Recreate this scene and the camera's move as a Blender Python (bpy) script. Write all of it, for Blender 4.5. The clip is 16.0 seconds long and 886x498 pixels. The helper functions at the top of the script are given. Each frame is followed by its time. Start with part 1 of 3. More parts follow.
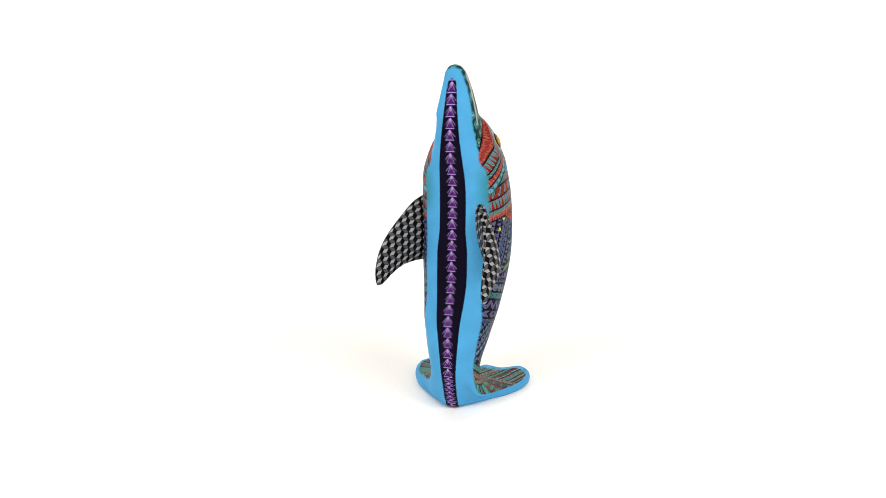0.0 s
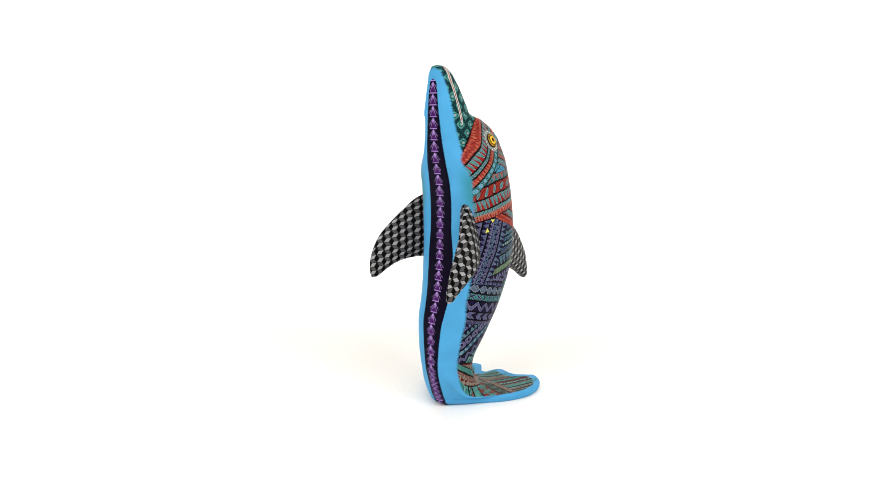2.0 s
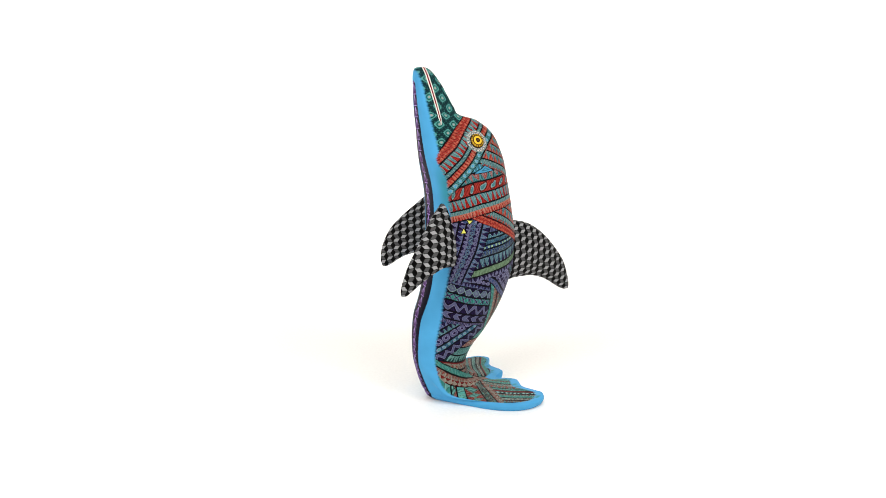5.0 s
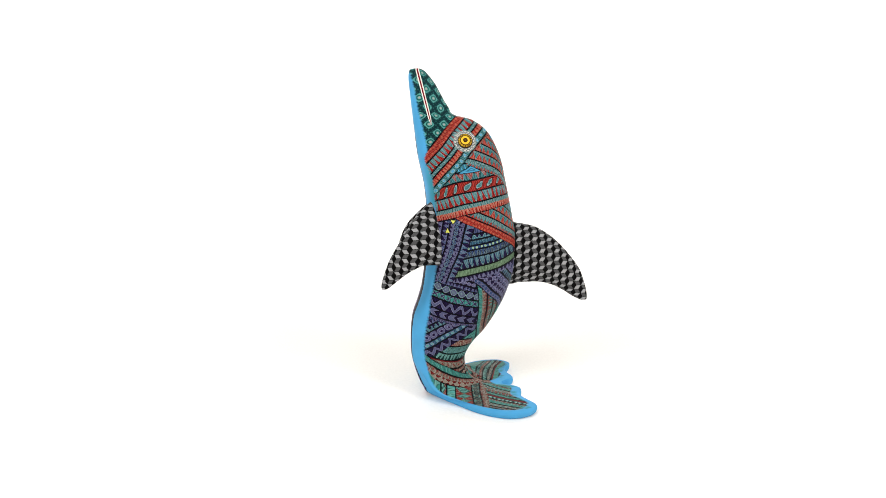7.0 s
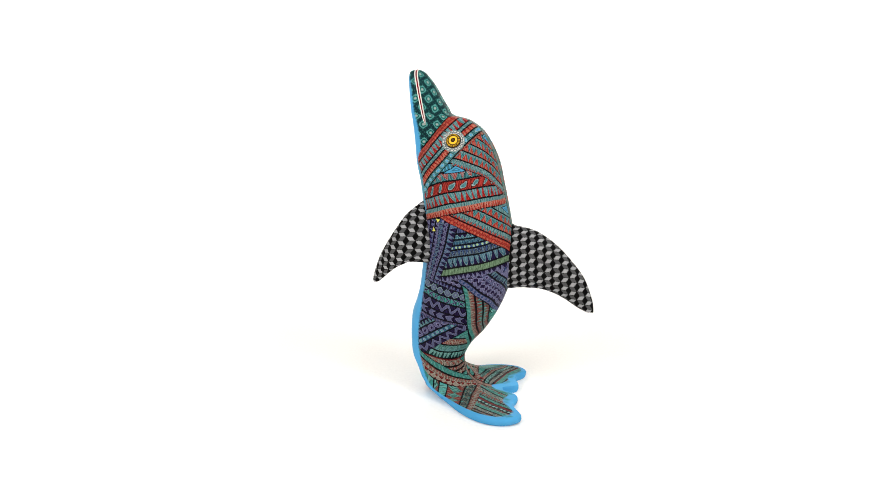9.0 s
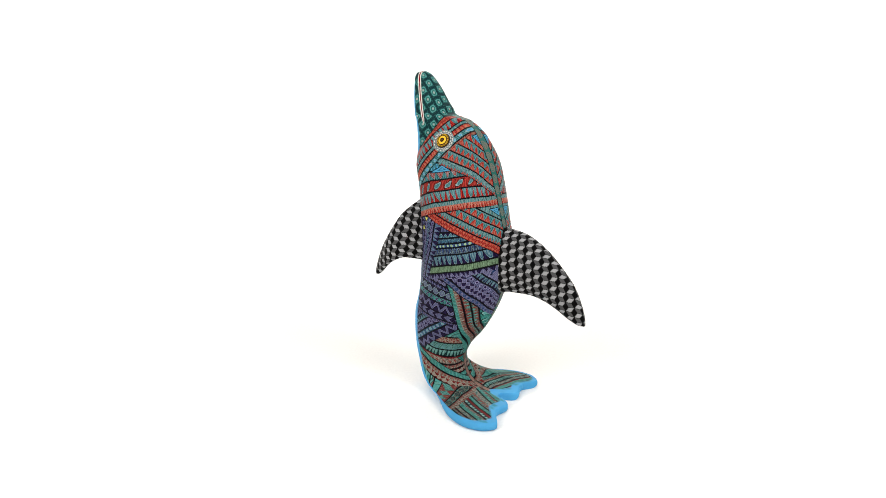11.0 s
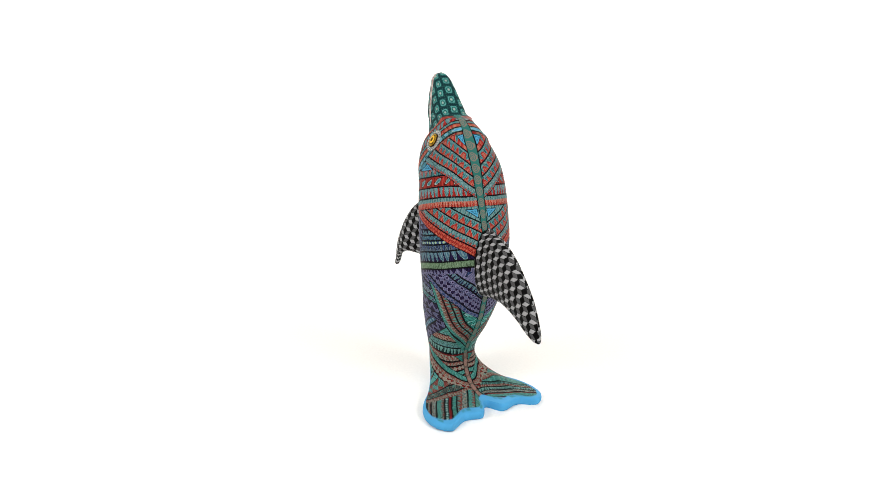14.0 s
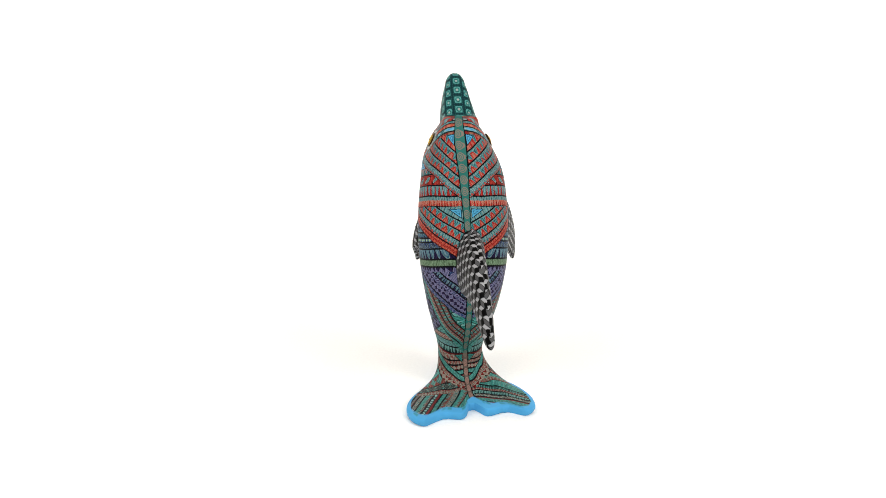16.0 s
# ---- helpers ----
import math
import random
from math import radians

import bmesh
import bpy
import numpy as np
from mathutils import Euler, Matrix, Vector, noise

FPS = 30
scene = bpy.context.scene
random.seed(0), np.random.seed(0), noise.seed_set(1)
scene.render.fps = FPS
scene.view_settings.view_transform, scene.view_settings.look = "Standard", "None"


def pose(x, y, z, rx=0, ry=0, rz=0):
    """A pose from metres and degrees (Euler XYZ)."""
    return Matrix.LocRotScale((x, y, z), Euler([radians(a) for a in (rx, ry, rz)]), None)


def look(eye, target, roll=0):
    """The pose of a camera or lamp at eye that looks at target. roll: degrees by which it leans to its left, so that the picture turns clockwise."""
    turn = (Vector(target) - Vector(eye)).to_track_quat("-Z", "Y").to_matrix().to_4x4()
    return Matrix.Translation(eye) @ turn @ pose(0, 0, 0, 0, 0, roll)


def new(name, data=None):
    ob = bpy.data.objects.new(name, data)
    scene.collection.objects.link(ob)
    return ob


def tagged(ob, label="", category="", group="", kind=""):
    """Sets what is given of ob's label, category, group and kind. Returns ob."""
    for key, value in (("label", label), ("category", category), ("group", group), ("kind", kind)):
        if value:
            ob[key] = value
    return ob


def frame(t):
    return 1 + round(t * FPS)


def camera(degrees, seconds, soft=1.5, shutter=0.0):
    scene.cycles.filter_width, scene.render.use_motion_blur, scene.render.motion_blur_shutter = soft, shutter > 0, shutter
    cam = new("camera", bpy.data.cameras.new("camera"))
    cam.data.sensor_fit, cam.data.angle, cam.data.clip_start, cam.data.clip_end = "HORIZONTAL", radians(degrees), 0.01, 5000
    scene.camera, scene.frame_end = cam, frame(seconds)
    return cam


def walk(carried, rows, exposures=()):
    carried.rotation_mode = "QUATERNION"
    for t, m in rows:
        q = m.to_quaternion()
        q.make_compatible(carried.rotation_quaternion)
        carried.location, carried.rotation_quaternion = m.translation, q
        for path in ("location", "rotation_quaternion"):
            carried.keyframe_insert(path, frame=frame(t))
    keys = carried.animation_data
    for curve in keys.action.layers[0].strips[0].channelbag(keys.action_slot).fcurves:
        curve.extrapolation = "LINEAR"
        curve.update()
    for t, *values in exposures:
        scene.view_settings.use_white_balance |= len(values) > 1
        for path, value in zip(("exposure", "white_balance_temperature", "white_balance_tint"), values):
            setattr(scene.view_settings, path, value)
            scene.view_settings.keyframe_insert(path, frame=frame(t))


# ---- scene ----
K = 0.48  # metres from the camera to the axis of the turning table
# ---- camera: it stands still before a small white studio table ----
cam = camera(75.09, 16.0, soft=0.85)
EYE = Matrix.Translation((-0.03796 * K, -K, 0.496 * K)) @ pose(0, 0, 0, 90 - 12.452)
walk(cam, [(0.0, EYE), (16.0, EYE)])

# ---- light: white studio tent with one big soft lamp above and one on each side ----
world = bpy.data.worlds.new("studio")
scene.world = world
world.use_nodes = True
world.node_tree.nodes["Background"].inputs["Color"].default_value = (1.0, 0.957, 0.895, 1)
world.node_tree.nodes["Background"].inputs["Strength"].default_value = 0.495
scene.view_settings.exposure = 0.0


def soft_lamp(name, at, target, size, power, colour):
    data = bpy.data.lights.new(name, "AREA")
    data.shape, data.size, data.size_y = "RECTANGLE", size[0], size[1]
    data.energy, data.color = power, colour
    ob = new(name, data)
    ob.matrix_world = look(at, target)
    return ob


soft_lamp("softbox_above", (0.0, -0.65, 1.15), (0, 0, 0.1), (0.8, 0.5), 4.1, (1.0, 1.0, 1.0))
soft_lamp("softbox_side", (0.72, -0.64, 0.80), (0, 0, 0.12), (0.32, 0.36), 5.6, (1.0, 1.0, 1.0))
soft_lamp("softbox_side", (-0.72, -0.64, 0.80), (0, 0, 0.12), (0.32, 0.36), 5.0, (1.0, 1.0, 1.0))
# unseen fill, added only to bring the paper behind up to full white
soft_lamp("added_backdrop_fill", (0.0, 0.5, 1.6), (0, 1.6, 1.32), (3.6, 0.4), 60.0, (1.0, 0.99, 0.98))


# ---- materials ----
def nodes_of(name):
    m = bpy.data.materials.new(name)
    m.use_nodes = True
    t = m.node_tree
    return m, t.nodes, t.links, t.nodes["Principled BSDF"]


def painted(name, rough=0.45, coat=0.0):
    """Hand-painted wood: the brushed colours of the surface, uneven in tone, under a thin satin varnish."""
    m, n, l, b = nodes_of(name)
    colour = n.new("ShaderNodeVertexColor")
    colour.layer_name = "paint"
    where = n.new("ShaderNodeTexCoord")
    brush = n.new("ShaderNodeTexNoise")
    brush.inputs["Scale"].default_value, brush.inputs["Detail"].default_value = 60, 5
    fine = n.new("ShaderNodeTexNoise")
    fine.inputs["Scale"].default_value, fine.inputs["Detail"].default_value = 900, 3
    tone = n.new("ShaderNodeMapRange")
    tone.inputs["To Min"].default_value, tone.inputs["To Max"].default_value = 0.84, 1.14
    mix = n.new("ShaderNodeMix")
    mix.data_type, mix.blend_type = "RGBA", "MULTIPLY"
    mix.inputs["Factor"].default_value = 1
    l.new(where.outputs["Object"], brush.inputs["Vector"])
    l.new(where.outputs["Object"], fine.inputs["Vector"])
    l.new(brush.outputs["Fac"], tone.inputs["Value"])
    l.new(colour.outputs["Color"], mix.inputs["A"])
    l.new(tone.outputs["Result"], mix.inputs["B"])
    l.new(mix.outputs["Result"], b.inputs["Base Color"])
    gloss = n.new("ShaderNodeMapRange")
    gloss.inputs["To Min"].default_value, gloss.inputs["To Max"].default_value = rough - 0.08, rough + 0.1
    l.new(brush.outputs["Fac"], gloss.inputs["Value"])
    l.new(gloss.outputs["Result"], b.inputs["Roughness"])
    b.inputs["Coat Weight"].default_value, b.inputs["Coat Roughness"].default_value = coat, 0.3
    b.inputs["Specular IOR Level"].default_value = 0.045
    bump = n.new("ShaderNodeBump")
    bump.inputs["Strength"].default_value, bump.inputs["Distance"].default_value = 0.12, 0.0006
    l.new(fine.outputs["Fac"], bump.inputs["Height"])
    l.new(bump.outputs["Normal"], b.inputs["Normal"])
    return m


def plain(name, colour, rough=0.5, metal=0.0, coat=0.0):
    m, n, l, b = nodes_of(name)
    grain = n.new("ShaderNodeTexNoise")
    grain.inputs["Scale"].default_value, grain.inputs["Detail"].default_value = 400, 4
    where = n.new("ShaderNodeTexCoord")
    l.new(where.outputs["Object"], grain.inputs["Vector"])
    ramp = n.new("ShaderNodeMix")
    ramp.data_type = "RGBA"
    ramp.inputs["A"].default_value = (*[c * 0.93 for c in colour], 1)
    ramp.inputs["B"].default_value = (*[min(1, c * 1.05) for c in colour], 1)
    l.new(grain.outputs["Fac"], ramp.inputs["Factor"])
    l.new(ramp.outputs["Result"], b.inputs["Base Color"])
    b.inputs["Roughness"].default_value, b.inputs["Metallic"].default_value = rough, metal
    b.inputs["Coat Weight"].default_value = coat
    return m


PAINT = painted("painted_wood")
PAPER = plain("white_paper", (0.94, 0.925, 0.895), 0.85)


# ---- the white sweep: a sheet that lies on the table and curves up behind ----
def sweep():
    bm = bmesh.new()
    path = [(-3.0, 0.0), (-1.0, 0.0), (0.0, 0.0), (0.9, 0.0)]
    path += [(0.9 + 0.7 * math.sin(a * math.pi / 32), 0.7 - 0.7 * math.cos(a * math.pi / 32)) for a in range(1, 17)]
    path += [(1.6, 1.5), (1.6, 3.0)]
    rows = [[bm.verts.new((x, y, z)) for x in (-3.0, -1.0, 0.0, 1.0, 3.0)] for y, z in path]
    for a, b in zip(rows, rows[1:]):
        for i in range(4):
            bm.faces.new((a[i], a[i + 1], b[i + 1], b[i]))
    under = bmesh.ops.extrude_face_region(bm, geom=bm.faces[:])["geom"]
    for v in under:
        if isinstance(v, bmesh.types.BMVert):
            v.co.z -= 0.004
            v.co.y += 0.004
    bmesh.ops.recalc_face_normals(bm, faces=bm.faces[:])
    me = bpy.data.meshes.new("backdrop")
    bm.to_mesh(me)
    bm.free()
    for p in me.polygons:
        p.use_smooth = True
    me.materials.append(PAPER)
    return tagged(new("backdrop", me), "seamless white paper sweep under and behind the carved dolphin", "backdrop", kind="structure")


sweep()


# ---- shape of the carved body: lengths are shares of K ----

WAIST = 0.0705
BULGE = 0.05


def curve(x, xs, ys):
    """Smooth curve through (xs, ys), xs rising."""
    xs, ys, x = np.asarray(xs, float), np.asarray(ys, float), np.asarray(x, float)
    d = np.diff(ys) / np.diff(xs)
    h = np.diff(xs)
    m = np.concatenate([[d[0]], (d[:-1] * h[1:] + d[1:] * h[:-1]) / (h[:-1] + h[1:]), [d[-1]]])
    m[1:-1] = np.where(d[:-1] * d[1:] <= 0, 0, np.sign(d[1:]) * np.minimum(np.abs(m[1:-1]), 3 * np.minimum(np.abs(d[:-1]), np.abs(d[1:]))))
    i = np.clip(np.searchsorted(xs, x) - 1, 0, len(d) - 1)
    t = np.clip((x - xs[i]) / h[i], 0, 1)
    a, b = t * t * (3 - 2 * t), t * (1 - t) ** 2 * h[i]
    return ys[i] * (1 - a) + ys[i + 1] * a + m[i] * b - m[i + 1] * t * t * (1 - t) * h[i]


def step(x, a, b):
    t = np.clip((x - a) / (b - a), 0, 1)
    return t * t * (3 - 2 * t)


BELLY = ((-0.0002, 0.0171, 0.0397, 0.0622, 0.0846, 0.1070, 0.1400, 0.1611, 0.1821, 0.2032, 0.2407, 0.2863, 0.3423, 0.3912, 0.4400, 0.4921, 0.5476, 0.5660, 0.5760, 0.5803, 0.5820),
         (-0.0630, -0.0771, -0.0864, -0.0924, -0.0964, -0.0971, -0.0957, -0.0924, -0.0850, -0.0787, -0.0724, -0.0680, -0.0675, -0.0712, -0.0814, -0.0880, -0.0940, -0.0955, -0.0945, -0.0910, -0.0835))
BACK = ((0.0635, 0.0729, 0.0894, 0.1058, 0.1269, 0.1492, 0.1703, 0.2079, 0.2549, 0.2959, 0.3370, 0.3966, 0.4351, 0.4642, 0.4782, 0.4875, 0.4956, 0.5014, 0.5046, 0.5066, 0.5199, 0.5384, 0.5569, 0.5722, 0.5785, 0.5820),
         (0.0025, 0.0019, 0.0080, 0.0183, 0.0366, 0.0518, 0.0637, 0.0794, 0.0894, 0.0893, 0.0822, 0.0689, 0.0592, 0.0460, 0.0371, 0.0283, 0.0167, 0.0051, -0.0090, -0.0178, -0.0294, -0.0408, -0.0512, -0.0634, -0.0699, -0.0778))
WIDTH = ((0.0311, 0.0654, 0.0880, 0.1142, 0.1414, 0.1663, 0.1909, 0.2144, 0.2366, 0.2578, 0.2883, 0.3185, 0.3676, 0.3958, 0.4156, 0.4344, 0.4532, 0.4732, 0.4970, 0.5119, 0.5368, 0.5605, 0.5712, 0.5765, 0.5803, 0.5820),
         (0.0424, 0.0423, 0.0448, 0.0513, 0.0575, 0.0635, 0.0678, 0.0716, 0.0746, 0.0769, 0.0784, 0.0785, 0.0761, 0.0728, 0.0694, 0.0643, 0.0560, 0.0463, 0.0325, 0.0270, 0.0246, 0.0183, 0.0151, 0.0112, 0.0065, 0.0012))
LEAN = ((0.0, 0.0311, 0.1142, 0.1909, 0.2578, 0.3676, 0.4344, 0.4970, 0.5605, 0.5859), (0.0, 0.0005, 0.001, 0.0015, 0.0028, 0.0040, 0.0043, 0.0068, 0.0095, 0.0100))
# plan of the tail flukes, from the belly round by the near side
FLUKES = ((0.0, -0.0765), (0.029, -0.060), (0.063, -0.014), (0.087, 0.011), (0.105, 0.040), (0.115, 0.071), (0.114, 0.098), (0.103, 0.120), (0.087, 0.130), (0.076, 0.123), (0.062, 0.113), (0.045, 0.107), (0.029, 0.110), (0.017, 0.111), (0.007, 0.100), (0.000, 0.081), (-0.010, 0.077), (-0.017, 0.085), (-0.027, 0.101), (-0.037, 0.103), (-0.049, 0.098), (-0.066, 0.093), (-0.080, 0.096), (-0.094, 0.106), (-0.106, 0.105), (-0.116, 0.092), (-0.119, 0.068), (-0.111, 0.030), (-0.094, -0.001), (-0.068, -0.029), (-0.037, -0.060), (-0.016, -0.0745))


def fluke_radius(phi):
    """Distance of the flukes' edge from (0, 0.024), by the angle from the belly (near side positive)."""
    p = np.array(FLUKES) - (0, 0.024)
    p *= np.where(p[:, :1] > 0, 0.945, np.where(p < 0, (1.0, 0.98), (1.0, 0.945)))
    a = np.arctan2(p[:, 0], -p[:, 1]) % (2 * np.pi)
    a[0] = 0
    o = np.argsort(a)
    a, r = a[o], np.hypot(*p.T)[o]
    a = np.maximum.accumulate(a + np.arange(len(a)) * 1e-4)
    return curve(phi % (2 * np.pi), np.concatenate([a[-3:] - 2 * np.pi, a, a[:3] + 2 * np.pi]), np.concatenate([r[-3:], r, r[:3]]))


def body_points(z, phi):
    """Upper body: points at the height z and the angle phi round the section (0 belly, 180 degrees back)."""
    f, b, w, c = curve(z, *BELLY), curve(z, *BACK), curve(z, *WIDTH), curve(z, *LEAN)
    s, k = np.sin(phi), np.cos(phi)
    # the section is squarish at head and beak and drawn out to a keel along the lower back
    back = np.where(s > 0, curve(z, (0.32, 0.40, 0.445, 0.475, 0.505, 0.58), (1.05, 0.89, 0.72, 0.56, 0.64, 0.80)), curve(z, (0.05, 0.10, 0.20, 0.32, 0.40, 0.45, 0.58), (1.0, 1.16, 1.16, 1.08, 0.94, 0.78, 0.80)))
    back = np.where(z < 0.32, curve(z, (0.05, 0.10, 0.20, 0.32), (1.0, 1.16, 1.16, 1.06)), back)
    n = np.where(k < 0, back, curve(z, (0.05, 0.12, 0.3, 0.42, 0.5, 0.58), (0.92, 0.86, 0.88, 0.80, 0.80, 0.84)))
    k = np.sign(k) * np.abs(k) ** n
    y = (f + b) / 2 - (b - f) / 2 * k
    # the beak is narrower than the round forehead that it grows out of, with a crease between them
    crease = curve(z, (0.38, 0.43, 0.448, 0.469, 0.490, 0.503, 0.52), (-0.088, -0.0745, -0.0670, -0.0510, -0.0330, -0.0215, 0.02))
    beak = curve(z, (0.06, 0.39, 0.42, 0.4445, 0.4665, 0.490, 0.51, 0.5368, 0.5605), (0.0, 0.0, 0.0490, 0.0430, 0.0384, 0.0336, 0.0308, 0.0246, 0.0186))
    front = step(crease - y, -0.012 - 0.034 * step(z, 0.475, 0.42), -0.001 + 0.004 * step(z, 0.46, 0.42)) * step(z, 0.405, 0.465) * step(z, 0.582, 0.535)
    s = np.sign(s) * np.abs(s) ** n
    s = s * (1 + 0.22 * front * (1 - s * s))
    w = w * (1 - front) + np.where((beak > 0.01) & (z < 0.5368), beak, w) * front
    jaw = curve(z, (0.06, 0.38, 0.43, 0.46, 0.50, 0.55, 0.585), (0, 0, 0.07, 0.11, 0.11, 0.07, 0.05))
    c = c + 0.0028 * (1 - front) * step(z, 0.40, 0.45) * step(z, 0.515, 0.49)
    c = c - 0.0012 * front * step(z, 0.54, 0.50)
    return np.stack([c + w * s * (1 + jaw * k), y, z + 0 * phi], -1)


def fluke_points(s, phi):
    """Lower body and flukes: s runs from the waist (0) to the rim (1)."""
    top = body_points(WAIST + 0 * s, phi)
    r = fluke_radius(phi)
    edge = 0.0150
    a = np.abs((phi + np.pi) % (2 * np.pi) - np.pi)
    r = r * (1 - BULGE * step(a, radians(20), radians(75)))
    rim = np.stack([r * np.sin(phi), 0.024 - r * np.cos(phi), edge + 0 * phi], -1)
    out, down = (1 - np.cos(s * np.pi / 2)) ** (1.12 + 0.32 * np.clip(np.sin(phi), 0, 1) - 0.14 * np.clip(-np.sin(phi), 0, 1)), 1 - np.sin(s * np.pi / 2)
    side = top + (rim - top) * out[..., None]
    side[..., 2] = edge + (WAIST - edge) * down ** np.where(np.sin(phi) > 0, 1.3 + 0.3 * np.sin(phi), 1.3 + 0.34 * np.sin(phi))
    z = WAIST + (edge - WAIST) * s
    f = curve(z, *BELLY)
    f0 = curve(WAIST, *BELLY)
    front = top + (rim - top) * ((f - f0) / (curve(edge, *BELLY) - f0))[..., None]
    front[..., 2] = z
    w = step(a, radians(75), radians(25))[..., None]
    return side * (1 - w) + front * w


def body_rows(n_up, n_low, n_phi):
    """The whole skin as a grid: points, angle and height (below the waist the way along the fluke) of every point."""
    z = np.linspace(WAIST, 0.5820, 4000)
    f, b, w = curve(z, *BELLY), curve(z, *BACK), curve(z, *WIDTH)
    g = np.concatenate([[0], np.cumsum(np.sqrt(np.diff(z) ** 2 + 0.35 * np.diff(f) ** 2 + 0.35 * np.diff(b) ** 2 + 0.35 * np.diff(w) ** 2))])
    zr = np.interp(np.linspace(g[-1], 0, n_up), g, z)
    phi = np.linspace(-np.pi, np.pi, n_phi, endpoint=False)
    Z, P = np.meshgrid(zr, phi, indexing="ij")
    up = body_points(Z, P)
    S, P2 = np.meshgrid(np.linspace(0, 1, n_low + 1)[1:], phi, indexing="ij")
    low = fluke_points(S, P2)
    # the heel is rounded over between the belly and the flukes
    reach = int(round(n_phi * 24 / 360))
    shares = np.exp(-0.5 * (np.arange(-reach, reach + 1) / (n_phi * 9 / 360)) ** 2)
    soft = sum(g * np.roll(low, j, axis=1) for j, g in zip(range(-reach, reach + 1), shares / shares.sum()))
    where = (step(np.abs(P2), radians(112), radians(80)) * step(np.abs(P2), radians(4), radians(22)) * step(S, 0.0, 0.35))[..., None]
    low = low * (1 - where) + soft * where
    # rounded rim and flat underside
    rim, T = low[-1], []
    front = step(np.abs(phi), radians(75), radians(20))
    tuck = 0.02 + 0.12 * front
    c = np.array([0, 0.024, 0])
    for a in np.linspace(0, 1, 13)[1:]:
        q = rim + (rim - c) * np.array([1, 1, 0]) * ((0.004 * front + BULGE * (1 - front)) * math.sin(a * math.pi) ** 0.9 - tuck * a * a)[:, None]
        q[:, 2] = rim[:, 2] * ((1 - a) * front + 0.5 * (1 + math.cos(a * math.pi)) * (1 - front))
        T.append(q)
    for a in (0.6, 0.25, 0.02):
        T.append(c + (T[11] - c) * a)
    T = np.array(T)
    V = np.concatenate([Z, WAIST - 0.105 * S, np.full((len(T), n_phi), WAIST - 0.105) - np.linspace(0.001, 0.02, len(T))[:, None]])
    return np.concatenate([up, low, T]), np.concatenate([P, P2, np.tile(phi, (len(T), 1))]), V


# ---- the carved dolphin ----
def skin(name, points, paint, parent, label="", caps=(False, False), material=None):
    """A closed tube of rows of points (rows x columns x 3, shares of K) as one smooth mesh with its painted colours."""
    rows, cols = points.shape[:2]
    co = points.reshape(-1, 3) * K
    i = np.arange(rows * cols).reshape(rows, cols)
    j = np.roll(i, -1, axis=1)
    quads = np.stack([i[:-1], i[1:], j[1:], j[:-1]], -1).reshape(-1, 4)
    me = bpy.data.meshes.new(name)
    me.vertices.add(len(co))
    me.vertices.foreach_set("co", co.astype(np.float32).ravel())
    ends = [i[0][::-1]] * caps[0] + [i[-1]] * caps[1]
    loops = np.concatenate([quads.ravel(), *ends]) if ends else quads.ravel()
    starts = np.concatenate([np.arange(len(quads)) * 4, len(quads) * 4 + np.arange(len(ends)) * cols])
    me.loops.add(len(loops))
    me.loops.foreach_set("vertex_index", loops.astype(np.int32))
    me.polygons.add(len(starts))
    me.polygons.foreach_set("loop_start", starts.astype(np.int32))
    me.polygons.foreach_set("use_smooth", np.ones(len(starts), bool))
    me.update(calc_edges=True)
    if paint is not None:
        layer = me.color_attributes.new("paint", "FLOAT_COLOR", "POINT")
        layer.data.foreach_set("color", np.concatenate([paint.reshape(-1, 3), np.ones((rows * cols, 1))], 1).astype(np.float32).ravel())
    me.materials.append(material or PAINT)
    ob = new(name, me)
    ob.parent = parent
    return tagged(ob, label)


def fin_points(lead, trail, thick, n_span, n_round):
    """A carved fin between a leading and a trailing edge, both from root to tip, lens-shaped across; and where each point lies on the unrolled skin."""
    s = np.linspace(0, 1, n_span)
    t = np.linspace(0, 1, len(lead))
    L = np.stack([curve(s, t, [p[k] for p in lead]) for k in range(3)], -1)
    T = np.stack([curve(s, t, [p[k] for p in trail]) for k in range(3)], -1)
    along = np.gradient((L + T) / 2, axis=0)
    n = np.cross(T - L, along)
    n /= np.linalg.norm(n, axis=1)[:, None]
    a = np.linspace(0, 2 * np.pi, n_round, endpoint=False)
    c = (1 - np.cos(a)) / 2
    off = np.sign(np.sin(a)) * np.abs(np.sin(a)) ** 0.8
    tip = np.sqrt(np.clip(1 - np.clip((s - 0.93) / 0.07, 0, 1) ** 2, 0.003, 1))
    th = thick * (1 - 0.78 * s ** 0.9) * tip
    flat = (L + T)[:, None] / 2 + (T - L)[:, None] * ((c - 0.5)[None] * tip[:, None])[..., None]
    P = flat + n[:, None] * (th[:, None] * off[None])[..., None]
    way = (T - L) / np.linalg.norm(T - L, axis=1)[:, None]
    shift = np.sign(c - 0.5)[None] * th[:, None] * (1 - np.abs(off))[None] * 0.9
    u = flat + way[:, None] * shift[..., None]
    return P, u[..., 1] + 0.0049 * (off < 0), u[..., 2]


